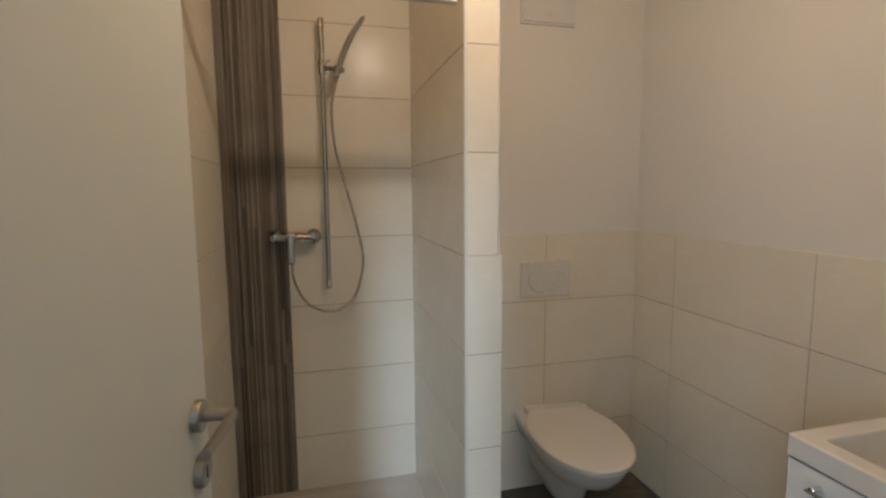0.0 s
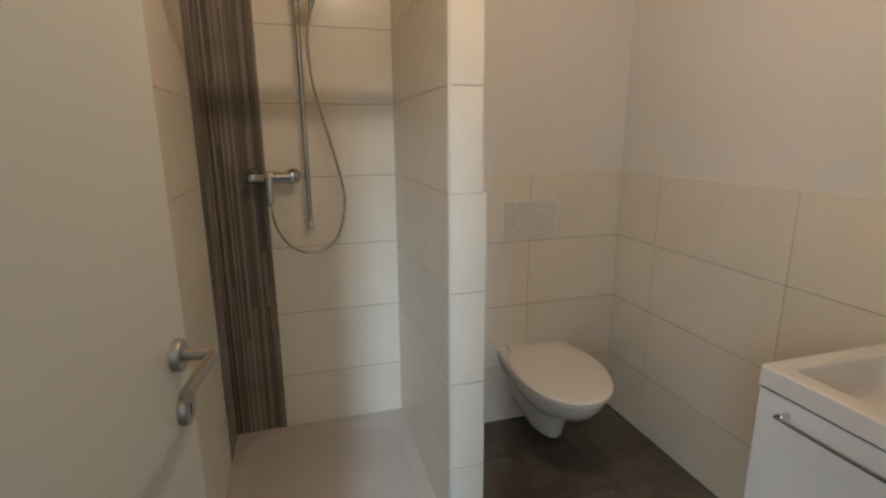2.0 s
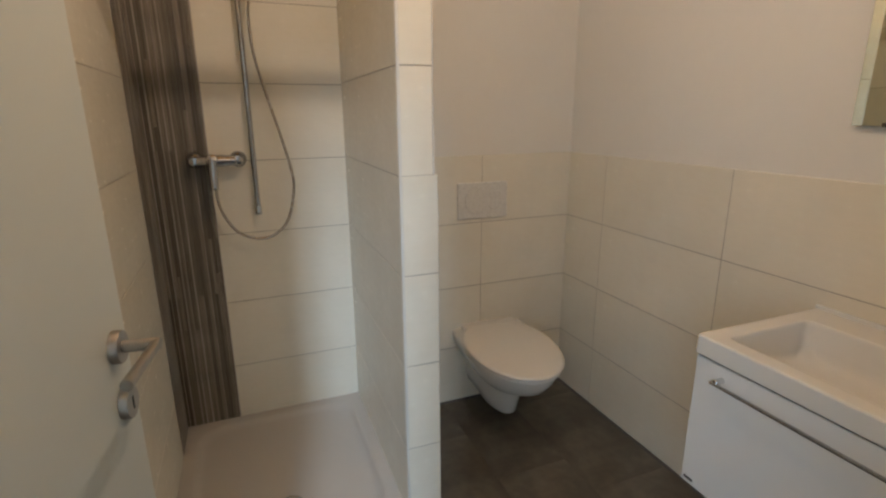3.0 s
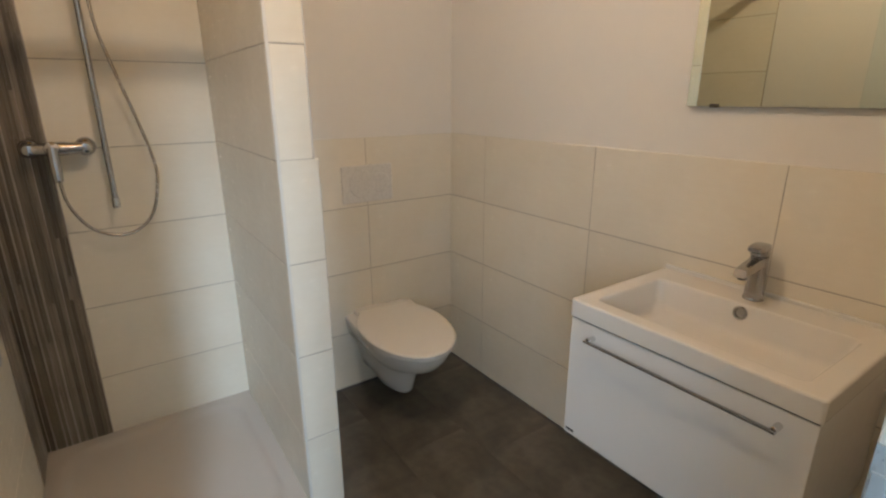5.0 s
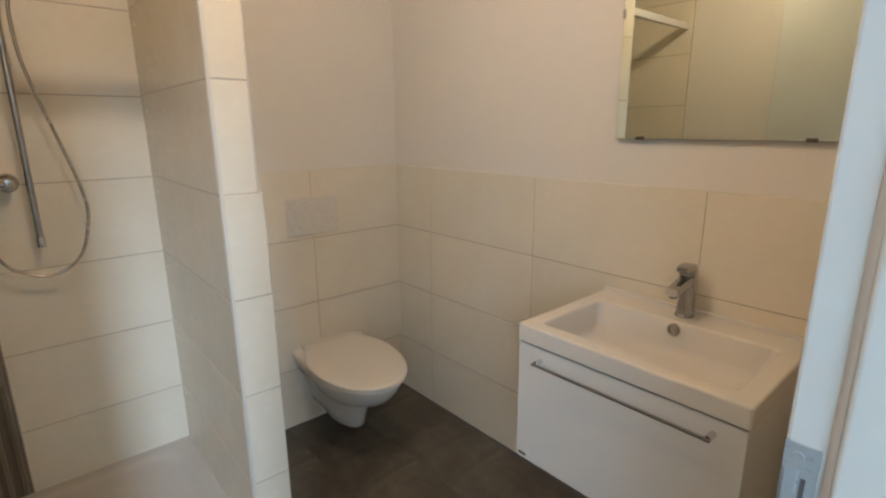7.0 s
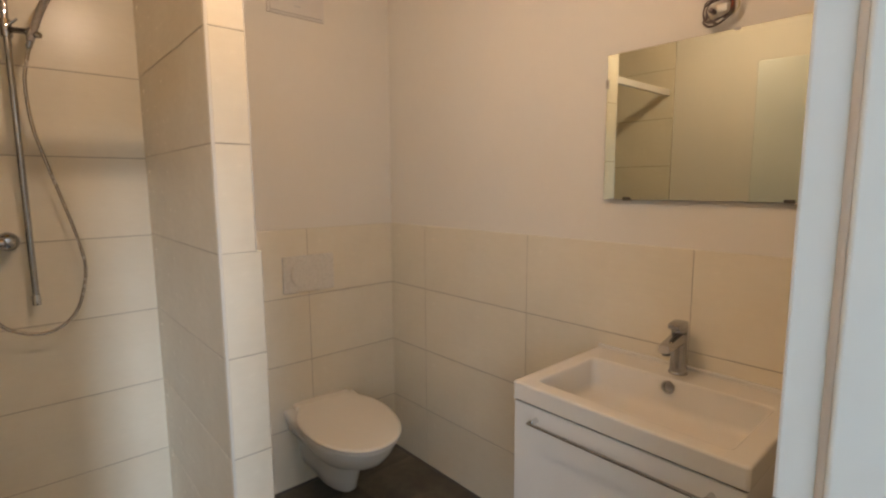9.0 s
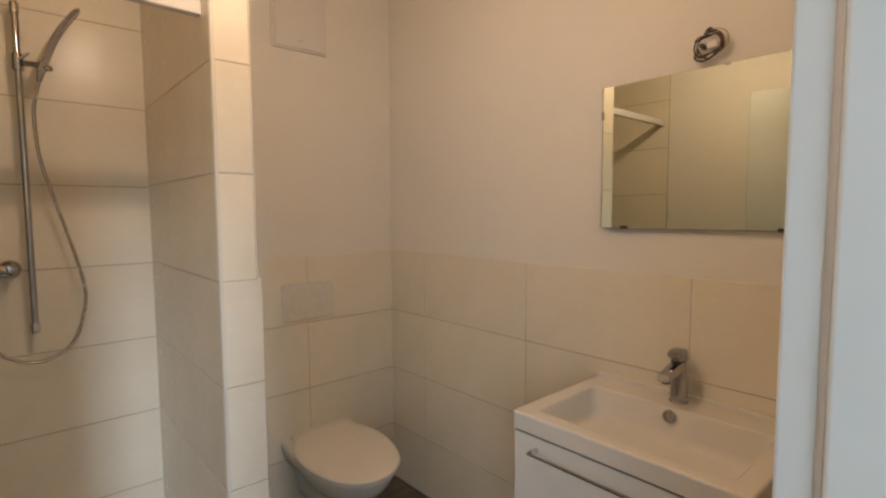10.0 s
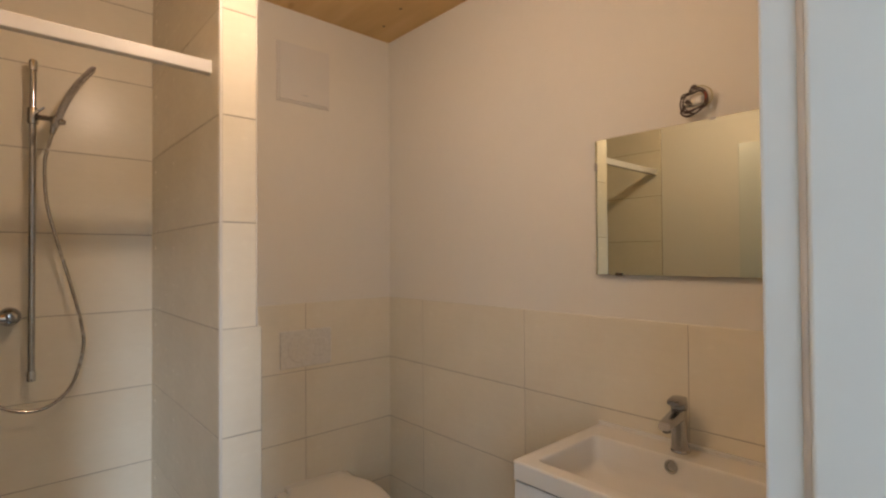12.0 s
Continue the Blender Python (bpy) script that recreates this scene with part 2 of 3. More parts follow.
def round_rect(x0, x1, y0, y1, z, r, n=6):
    r = min(r, (x1 - x0) / 2 - 1e-4, (y1 - y0) / 2 - 1e-4)
    out = []
    for cx, cy, a0 in ((x1 - r, y1 - r, 0), (x0 + r, y1 - r, 90), (x0 + r, y0 + r, 180), (x1 - r, y0 + r, 270)):
        for k in range(n + 1):
            a = radians(a0 + 90 * k / n)
            out.append(Vector((cx + r * math.cos(a), cy + r * math.sin(a), z)))
    return out


PIECES = {}


def piece(name, w, h, material, parent, m, depth=0.0075, bevel=0.0012):
    """A tile of width w and height h whose front face lies in its local xz plane and looks along -y."""
    key = (name, round(w, 4), round(h, 4), material.name)
    if key not in PIECES:
        bm = bmesh.new()
        rings = []
        for inset, y in ((0, depth), (0, bevel), (bevel, 0)):
            rings.append([(inset, y, inset), (w - inset, y, inset), (w - inset, y, h - inset), (inset, y, h - inset)])
        loft(rings, True, True, bm)
        PIECES[key] = finish(bm, name, material, 20)
    ob = new(name, PIECES[key])
    ob.parent = parent
    ob.matrix_basis = m
    return ob


JOINT = 0.0030      # level joints
UPRIGHT = 0.0020    # upright joints


def tile_field(parent, origin, turn, widths, heights, material, name="tile", top=0.0012):
    """Rows of tiles: widths and heights are lists of edges; turn 0 faces -y, 90 faces +x, -90 faces -x."""
    base = pose(*origin, 0, 0, turn)
    for a, b in zip(widths, widths[1:]):
        for c, d in zip(heights, heights[1:]):
            cap = 0 if d == heights[-1] else JOINT / 2
            piece(name, b - a - UPRIGHT, d - c - JOINT / 2 - cap, material, parent, base @ pose(a + UPRIGHT / 2, random.uniform(-0.0003, 0.0003), c + JOINT / 2))
    grout = bmesh.new()
    box(widths[0], widths[-1], top, 0.009, heights[0], heights[-1] - 0.003, 0, 2, grout)
    g = part("grout", grout, M_GROUT, parent)
    g.matrix_basis = base
    return g


# ---- plan ----
H = 2.505           # ceiling
FL = 0.018          # finished floor
YS = 0.209          # shower wall, tile face
XW = -1.787         # shower side wall, tile face
DOOR_Y = -1.949     # room face of the door wall
OUT_Y = -2.106      # hall face of the door wall
XE = -1.029         # latch jamb
XH = -1.782         # hinge jamb


def structure(name, bm, material, label):
    return tagged(part(name, bm, material), label, name.split("_")[0], "", "structure")


# floor and ceiling
floor = structure("floor", box(-2.0, 0.2, OUT_Y, 0.42, -0.12, FL - 0.004), M_GROUT, "dark grey-brown stone-look vinyl floor tiles")
ceiling_bm = box(-2.0, 0.2, OUT_Y, 0.42, H, H + 0.08)
ceiling = structure("ceiling", ceiling_bm, M_WOOD, "honey-coloured spruce board ceiling with visible screws")
for sx, sy in ((-0.120, -0.132), (-0.162, -0.321)):
    part("screw", lathe([(0.0040, -0.0012), (0.0066, -0.0008), (0.0072, 0.002)], (sx, sy, H), (0, 0, 1), 12), M_SCREW, ceiling, "dark sunk screw head")

# walls
wall_north = structure("wall_north", box(-0.95, 0.2, 0.008, 0.42, 0, H), M_PLASTER, "white plastered wall tiled up to chest height behind toilet")
wall_shower = structure("wall_shower", box(-2.0, -0.95, YS + 0.008, 0.42, 0, H), M_PLASTER, "shower back wall in cream tiles with dark mosaic strip")
wall_east = structure("wall_east", box(0.008, 0.2, OUT_Y, 0.008, 0, H), M_PLASTER, "white plastered wall tiled up to chest height behind basin")
wall_west = structure("wall_west", box(-2.0, XW - 0.008, OUT_Y, YS + 0.008, 0, H), M_PLASTER, "white plastered side wall tiled within the shower")
wall_south = bmesh.new()
box(XE + 0.03, 0.008, OUT_Y, DOOR_Y, 0, H, 0, 2, wall_south)
box(XW - 0.008, XH - 0.012, OUT_Y, DOOR_Y, 0, H, 0, 2, wall_south)
box(XH - 0.012, XE + 0.03, OUT_Y, DOOR_Y, 2.06, H, 0, 2, wall_south)
wall_south = structure("wall_south", wall_south, M_PLASTER, "white plastered door wall with open doorway")

# partition beside the shower, turned a little out of square; origin at its shower corner
PART = pose(-1.0243, YS, 0, 0, 0, -0.92)
partition = structure("wall_partition", box(0.008, 0.101, -0.841, 0.06, 0, H), M_PLASTER, "slim partition wall tiled in cream beside shower")
partition.matrix_basis = PART

# unseen hall behind the doorway, with an assumed high and low window
structure("floor_hall", box(-3.4, 0.6, -5.0, OUT_Y, -0.12, FL - 0.002), M_FLOOR, "dark stone-look hall floor")
hall_bm = bmesh.new()
HH = 4.0
for x0, x1, y0, y1, z0, z1 in ((-3.5, -3.4, -5.0, -4.65, 0, HH), (-3.5, -3.4, -3.15, OUT_Y, 0, HH), (-3.5, -3.4, -4.65, -3.15, 0, 1.05), (-3.5, -3.4, -4.65, -3.15, 2.45, HH),
                               (0.6, 0.7, -2.9, OUT_Y, 0, HH), (-3.5, -2.0, OUT_Y, OUT_Y + 0.12, 0, HH), (0.2, 0.7, OUT_Y, OUT_Y + 0.12, 0, HH), (-2.0, 0.2, OUT_Y, OUT_Y + 0.12, H + 0.08, HH),
                               (-3.5, -2.65, -5.12, -5.0, 0, HH), (-2.25, -1.73, -5.12, -5.0, 0, HH), (-2.65, -2.25, -5.12, -5.0, 0, 2.36), (-2.65, -2.25, -5.12, -5.0, 3.84, HH),
                               # added corner block, out of view: its edge trims the south daylight
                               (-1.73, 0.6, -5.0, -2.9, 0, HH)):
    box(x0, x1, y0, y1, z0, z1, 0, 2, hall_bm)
structure("wall_hall", hall_bm, M_HALL, "unseen white hall walls with two assumed windows and added light-blocking corner")
structure("ceiling_hall", box(-3.5, 0.7, -5.12, OUT_Y + 0.12, HH, HH + 0.1), M_HALL, "white hall ceiling")

# hall windows, unseen: frames added round the daylight lamps
def hall_window(name, x, y, z, turn, half_w, half_h):
    w = thing(name, x, y, z, turn, "assumed white framed hall window, out of view", "window", "structure")
    wf = bmesh.new()
    for x0, x1, z0, z1 in ((-half_w, -half_w + 0.02, -half_h, half_h), (half_w - 0.02, half_w, -half_h, half_h),
                           (-half_w + 0.02, half_w - 0.02, half_h - 0.02, half_h), (-half_w + 0.02, half_w - 0.02, -half_h, -half_h + 0.02)):
        box(x0, x1, -0.035, 0.035, z0, z1, 0.004, 2, wf)
    part("window_frame", wf, M_FRAME, w)


hall_window("window_1", -2.45, -5.06, 3.10, 0, 0.20, 0.74)
hall_window("window_2", -3.45, -3.9, 1.75, 90, 0.75, 0.7)

# ---- wall tiles ----
ROWS = [0, 0.3, 0.6, 0.9, 1.2]
FULL = [0.040, 0.3, 0.6, 0.9, 1.2, 1.5, 1.8, 2.1, 2.4, H - 0.004]
tile_field(wall_north, (-0.922, 0, 0), 0, [0, 0.4613, 0.925], ROWS, M_TILE)
tile_field(wall_east, (0, 0, 0), -90, [-0.001, 0.2625, 0.867, 1.4715, 1.948], ROWS, M_TILE)
STRIP_R = -1.567
tile_field(wall_shower, (STRIP_R - 0.02, YS, -0.003), 0, [0, -1.003 - STRIP_R], FULL, M_TILE)
WRAP = 0.215        # the mosaic turns the corner on to the side wall
tile_field(wall_west, (XW, -0.60, -0.003), 90, [0, 0.60 + YS - WRAP], FULL, M_TILE)
tile_field(partition, (0, 0, 0.003), -90, [-0.0015, 0.841], FULL, M_TILE)
LOW, HIGH = [0, 0.3, 0.6, 0.9, 1.2], [1.2, 1.5, 1.8, 2.1, 2.4, H - 0.004]
tile_field(partition, (0.007, -0.849, 0.003), 0, [0, 0.111], LOW, M_TILE)
tile_field(partition, (0.007, -0.849, 0.003), 0, [0, 0.0955], HIGH, M_TILE)
tile_field(partition, (0.1125, -0.849, 0.003), 90, [0.009, 0.655], LOW, M_TILE)
part("edge_trim", box(0.0002, 0.0082, -0.8492, -0.8405, 0.03, H, 0.001), M_TRIM, partition, "pale tile edge profile")
part("edge_trim", box(0.1022, 0.1062, -0.8492, -0.8405, 1.206, H - 0.004, 0.001), M_TRIM, partition, "pale tile edge profile")

# striped mosaic strip round the shower corner: laths of uneven width and length
rnd = random.Random(5)


def mosaic(parent, base, width):
    """Upright laths over a width, from the tray to the ceiling; base puts them on their wall."""
    x = 0.0
    while x < width - 0.002:
        w = min(rnd.choice((0.0026, 0.0030, 0.0034, 0.0066, 0.0085, 0.0115, 0.0150)), width - x)
        z = 0.045
        while z < H - 0.002:
            n = rnd.choice((0.24, 0.45, 0.6, 0.75, 1.2))
            top = H - 0.001 if H - z - n < 0.12 else z + n
            mat = M_STRIP_PALE if w < 0.004 else M_STRIP
            piece("lath", round(w - 0.0003, 4), top - z - 0.0005, mat, parent, base @ pose(x, -0.0016 + rnd.uniform(-0.0006, 0.0006), z), 0.0075, 0.0004)
            z = top
        x += w


mosaic(wall_shower, pose(XW + 0.002, YS, 0), STRIP_R - XW - 0.002)
mosaic(wall_west, pose(XW, YS - WRAP, 0, 0, 0, 90), WRAP - 0.001)
part("grout", box(XW - 0.006, STRIP_R - 0.021, YS + 0.002, YS + 0.009, 0.04, H - 0.001), M_GROUT, wall_shower)
part("grout", box(XW - 0.009, XW - 0.002, YS - WRAP + 0.001, YS, 0.04, H - 0.001), M_GROUT, wall_west)

# floor tiles
fx = [-1.775, -1.567, -1.262, -0.957, -0.655, -0.352, -0.012]
for i, (a, b) in enumerate(zip(fx, fx[1:])):
    y = OUT_Y + 0.005 + (0.0, 0.31, 0.12)[i % 3] - 0.61
    while y < 0:
        y0, y1 = max(y, OUT_Y + 0.005), min(y + 0.61, -0.012)
        if y1 - y0 > 0.02:
            piece("floor_tile", b - a - 0.0003, y1 - y0 - 0.0003, M_FLOOR, floor, pose(a, y0, FL, -90, 0, 0), 0.006, 0.0003)
        y += 0.61
for name, bm in (("sealant", box(-0.905, 0.004, -0.014, 0.004, FL, FL + 0.003, 0.001)), ("sealant", box(-0.014, 0.004, DOOR_Y, -0.014, FL, FL + 0.003, 0.001))):
    part(name, bm, M_SLOT, floor)

# ---- doorway ----
frame_thing = thing("door_frame", XE, DOOR_Y, 0, 0, "white painted door frame with steel strike plate", "door frame", "structure")
part("rebate", box(0, 0.07, -0.034, 0.0, 0, 2.09, 0.003), M_FRAME, frame_thing)
part("lining", box(-0.014, 0.03, -0.17, -0.0342, 0, 2.03, 0.0045, 4), M_FRAME, frame_thing)
lip = [(0.001, -0.0270), (-0.0018, -0.0276), (-0.0058, -0.0302), (-0.0092, -0.0328), (-0.0100, -0.0341), (0.001, -0.0341)]
part("seal", loft([[(x, y, z) for x, y in lip] for z in (0.002, 2.025)]), M_SEAL, frame_thing, "grey-beige rubber door seal")
part("architrave", box(-0.006, 0.07, -0.166, -0.152, 0, 2.09, 0.003), M_FRAME, frame_thing)
part("hinge_lining", box(XH - XE - 0.012, XH - XE + 0.012, -0.17, -0.045, 0, 2.03, 0.003), M_FRAME, frame_thing)
part("hinge_rebate", box(XH - XE - 0.012, XH - XE - 0.002, -0.044, -0.001, 0, 2.03, 0.002), M_FRAME, frame_thing)
part("head_lining", box(XH - XE - 0.012, 0.03, -0.17, -0.001, 2.032, 2.06, 0.002), M_FRAME, frame_thing)
plate_bm = box(-0.0016, 0.002, -0.0245, -0.0005, 0.968, 1.138, 0.0006)
plate = part("strike_plate", plate_bm, M_ZINC, frame_thing, "zinc-plated strike plate")
part("latch_lip", box(-0.0034, 0.001, -0.0125, -0.002, 0.995, 1.116, 0.0012), M_ZINC, plate, "raised zinc latch lip")
# no holes cut: dark pieces carry the shade inside the slots as colour
part("latch_slot", box(-0.0021, 0.0015, -0.0175, -0.0140, 1.025, 1.11, 0.0004), M_SLOT, plate)
part("bolt_slot", box(-0.0021, 0.0015, -0.020, -0.010, 0.976, 0.99, 0.0004), M_SLOT, plate)
part("screw", lathe([(0.0045, 0), (0.004, 0.0008), (0.001, 0.0004)], (-0.0016, -0.0105, 1.127), (-1, 0, 0), 14), M_ZINC, plate)

# open door leaf; local x runs from hinge to latch edge, the seen face at y = 0
LEAF = math.degrees(math.atan2(0.843, 0.119))
door = thing("door_1", XH + 0.005, DOOR_Y + 0.006, FL, LEAF, "white flush door leaf standing open along the wall", "door", "structure")
part("leaf", box(0, 0.851, 0.0, 0.04, 0.008, 2.015, 0.0025), M_DOOR, door)
HX, HZ = 0.796, 1.007
rosette = part("rosette", lathe([(0.0265, 0), (0.0265, 0.0115), (0.0250, 0.0135), (0.012, 0.0138)], (HX, 0, HZ), (0, -1, 0), 36), M_STEEL, door, "brushed steel rosette")
lever = bmesh.new()
lathe([(0.0100, 0.007), (0.0100, 0.063), (0.0092, 0.067)], (HX, 0, HZ), (0, -1, 0), 24, lever)
lever_pts = spline([(HX + 0.004, -0.060, HZ), (HX - 0.012, -0.061, HZ), (HX - 0.04, -0.061, HZ), (HX - 0.135, -0.061, HZ)], 6)
tube(lever_pts, 0.0086, 18, lever)
part("lever", lever, M_STEEL, door, "brushed steel lever handle")
key = part("key_rosette", lathe([(0.0265, 0), (0.0265, 0.0115), (0.0250, 0.0135), (0.012, 0.0138)], (HX, 0, HZ - 0.097), (0, -1, 0), 36), M_STEEL, door, "brushed steel key rosette")
# solid near-black piece; its colour stands for the dark inside the keyhole
part("keyhole", box(HX - 0.003, HX + 0.003, -0.0146, -0.006, HZ - 0.109, HZ - 0.087, 0.001), M_DARK, key)
part("latch_face", box(0.8505, 0.8522, 0.01, 0.03, 0.92, 1.15, 0.0004), M_ZINC, door)

# ---- shower ----
tray = thing("shower_tray", (XW - 1.03) / 2, -0.2155, -0.0105, 0, "flat pale greige acrylic shower tray with low rim", "shower tray")
tx, ty0, ty1 = (-1.03 - XW) / 2 + 0.005, -0.4245, YS + 0.2155 + 0.006
tb = []
for inset, z, r in ((0, 0.006, 0.004), (0, 0.055, 0.004), (0.0015, 0.0565, 0.006), (0.046, 0.0560, 0.10), (0.052, 0.0550, 0.11), (0.058, 0.0520, 0.115), (0.066, 0.0460, 0.12), (0.076, 0.0410, 0.12), (0.090, 0.0385, 0.11), (0.16, 0.0365, 0.10), (0.27, 0.035, 0.05)):
    tb.append(round_rect(-tx + inset, tx - inset, ty0 + inset, ty1 - inset, z, r))
part("basin", loft(tb), M_TRAY, tray, "", 60)
part("drain_cover", lathe([(0.045, 0.030), (0.045, 0.038), (0.040, 0.0405), (0.001, 0.0415)], (0.0, -0.2, 0), (0, 0, 1), 32), M_CHROME, tray, "round chrome drain cover")

RX, RY = -1.403, 0.152
rail = thing("shower_rail", RX, YS, 0.992, 0, "chrome shower rail on cream tiles", "shower rail")
dy = RY - YS
part("tube", rod((0, dy, 0.012), (0, dy, 1.092), 0.010, 20), M_CHROME, rail)
for z in (0.004, 1.078):
    b = lathe([(0.0125, -0.012), (0.0135, -0.008), (0.0135, 0.018), (0.0115, 0.024)], (0, dy, z), (0, 0, 1), 20)
    lathe([(0.014, 0.0), (0.014, 0.004), (0.009, 0.012), (0.009, -dy)], (0, 0, z + 0.005), (0, -1, 0), 20, b)
    part("bracket", b, M_BRIGHT, rail)
holder = lathe([(0.0145, -0.028), (0.0165, -0.022), (0.0165, 0.022), (0.0145, 0.028)], (0, dy, 0.908), (0, 0, 1), 24)
rod((0.008, dy - 0.008, 0.904), (0.052, -0.115, 0.894), 0.0095, 18, 0.002, holder)
lathe([(0.0125, -0.015), (0.0145, -0.011), (0.0145, 0.011), (0.0130, 0.015)], (0.060, -0.123, 0.888), (0.35, -0.05, 1), 22, holder)
lathe([(0.009, 0.0), (0.010, 0.004), (0.010, 0.014), (0.008, 0.018)], (0.067, -0.130, 0.884), (0.8, -0.6, -0.1), 18, holder)
tube([(0.004, dy - 0.014, 0.915), (0.03, dy - 0.022, 0.938)], [0.006, 0.004], 10, holder)
part("slider", holder, M_CHROME, rail, "chrome shower holder")

head = thing("hand_shower", -1.343, 0.086, 1.880, 0, "slim chrome hand shower tilted up in its holder", "hand shower")
axis_pts = spline([(-0.006, 0.0, -0.024), (0.002, -0.003, 0.0), (0.026, -0.010, 0.070), (0.058, -0.016, 0.136), (0.106, -0.022, 0.205)], 8)


def wand(points, wide, thick):
    rings = []
    for i, p in enumerate(points):
        d = (points[min(i + 1, len(points) - 1)] - points[max(i - 1, 0)]).normalized()
        side = Vector((0, 1, 0)) - d * d.y
        flat = d.cross(side).normalized()
        rings.append([p + wide[i] * math.cos(2 * math.pi * k / 18) * side + thick[i] * math.sin(2 * math.pi * k / 18) * flat for k in range(18)])
    return loft(rings)


n = len(axis_pts)
cut = n // 2
wide = [0.0125 + (0.020 * math.sin(math.pi * max(0, (i / (n - 1) - 0.42)) / 0.72) if i / (n - 1) > 0.42 else 0) for i in range(n)]
thick = [0.0098 + 0.0016 * math.sin(math.pi * i / (n - 1)) for i in range(n)]
wide[-1], thick[-1] = 0.010, 0.004
part("handle", wand(axis_pts[:cut + 1], wide[:cut + 1], thick[:cut + 1]), M_SATIN, head)
part("spray_head", wand(axis_pts[cut:], wide[cut:], thick[cut:]), M_SATIN, head)
under = [p + Vector((0.0052, 0, -0.0035)) for p in axis_pts[cut + 3:-1]]
part("spray_face", wand(under, [w * 0.8 for w in wide[cut + 3:-1]], [0.0030] * len(under)), M_FLUSH, head, "pale grey spray face")
part("hose_nut", lathe([(0.007, -0.048), (0.0085, -0.045), (0.0105, -0.024), (0.0125, -0.018)], (0, 0, 0), (0.25, 0, 1), 16), M_CHROME, head)

hose = thing("shower_hose", -1.353, 0.090, 1.837, 0, "flexible chrome shower hose hanging in a loop", "shower hose")
hose_pts = [(-1.353, 0.090, 1.837), (-1.364, 0.102, 1.787), (-1.372, 0.114, 1.725), (-1.365, 0.129, 1.600), (-1.340, 0.136, 1.484), (-1.286, 0.142, 1.272), (-1.261, 0.144, 1.151), (-1.258, 0.144, 1.078),
            (-1.279, 0.144, 0.982), (-1.308, 0.144, 0.927), (-1.352, 0.144, 0.892), (-1.399, 0.144, 0.882), (-1.445, 0.144, 0.891), (-1.491, 0.144, 0.919), (-1.527, 0.144, 0.972), (-1.548, 0.144, 1.035), (-1.553, 0.144, 1.120), (-1.554, 0.144, 1.165)]
hs = spline(hose_pts, 24)
off = Vector(hose_pts[0])
part("hose", tube([p - off for p in hs], [0.0058 if i % 2 else 0.0054 for i in range(len(hs))], 10), M_HOSE, hose, "", 70)

mixer = thing("shower_mixer", -1.539, YS, 1.205, 0, "chrome single-lever shower mixer", "shower mixer")
my = -0.065
part("body", lathe([(0.014, -0.074), (0.0195, -0.07), (0.0205, -0.03), (0.023, -0.024), (0.023, 0.024), (0.0205, 0.03), (0.0195, 0.07), (0.014, 0.074)], (0, my, 0), (1, 0, 0), 28), M_CHROME, mixer)
for sx in (-0.079, 0.079):
    b = lathe([(0.032, 0.0), (0.0325, 0.006), (0.028, 0.014), (0.019, 0.022), (0.018, 0.05)], (sx, 0, 0), (0, -1, 0), 28)
    lathe([(0.018, 0.045), (0.0205, 0.052), (0.0205, 0.072), (0.016, 0.082), (0.002, 0.085)], (sx, 0, 0), (0, -1, 0), 28, b)
    part("escutcheon", b, M_CHROME, mixer)
lv = lathe([(0.022, 0.018), (0.023, 0.03), (0.020, 0.042), (0.002, 0.046)], (-0.014, my, 0.0), (0, -1, 0.15), 24)
part("cartridge_cap", lv, M_CHROME, mixer)
lr = []
for s, w, d in ((0, 0.0155, 0.012), (0.02, 0.0165, 0.011), (0.08, 0.016, 0.009), (0.108, 0.014, 0.007), (0.112, 0.010, 0.004)):
    cy, cz = my - 0.038 - s * 0.22, 0.006 - s
    lr.append([Vector((-0.014 + w * math.cos(a), cy + d * math.sin(a), cz)) for a in [2 * math.pi * k / 14 for k in range(14)]])
part("lever", loft(lr), M_CHROME, mixer)
part("hose_outlet", rod((-0.023, my, -0.015), (-0.023, my, -0.04), 0.0105, 18), M_CHROME, mixer)

XB = XW
bar = thing("shower_rod", (XB - 1.0366) / 2, -0.56, 1.953, 0, "white aluminium bar across the shower opening", "curtain bar")
half = (-1.0366 - XB) / 2 - 0.001
part("profile", box(-half + 0.003, half - 0.003, -0.014, 0.014, -0.0185, 0.0185, 0.003), M_ALU, bar)
for s in (-1, 1):
    part("end_cap", box(min(s * half, s * (half - 0.008)), max(s * half, s * (half - 0.008)), -0.0146, 0.0146, -0.0191, 0.0191, 0.0015), M_ALU, bar)

# ---- toilet ----
TX = -0.424
toilet = thing("toilet", TX, 0, 0.012, -6.5, "white wall-hung toilet with closed lid", "toilet")


def egg(hw, front, back, z, hb, n=22, power=2.0):
    """Outline from the wall round the front and back; back corners at half width hb."""
    yc = -0.27 if front < -0.4 else front * 0.5
    pts = []
    for k in range(n + 1):
        a = math.pi * k / n
        c, s = math.cos(a), math.sin(a)
        pts.append(Vector((hw * math.copysign(abs(c) ** (2 / power), c), yc + (front - yc) * s ** (2 / power), z)))
    m = 7
    for k in range(1, m + 1):
        t = k / m
        pts.append(Vector((-hw + (hw - hb) * t ** 2, yc + (back - yc) * t, z)))
    for k in range(m, 0, -1):
        t = k / m
        pts.append(Vector((hw - (hw - hb) * t ** 2, yc + (back - yc) * t, z)))
    return pts


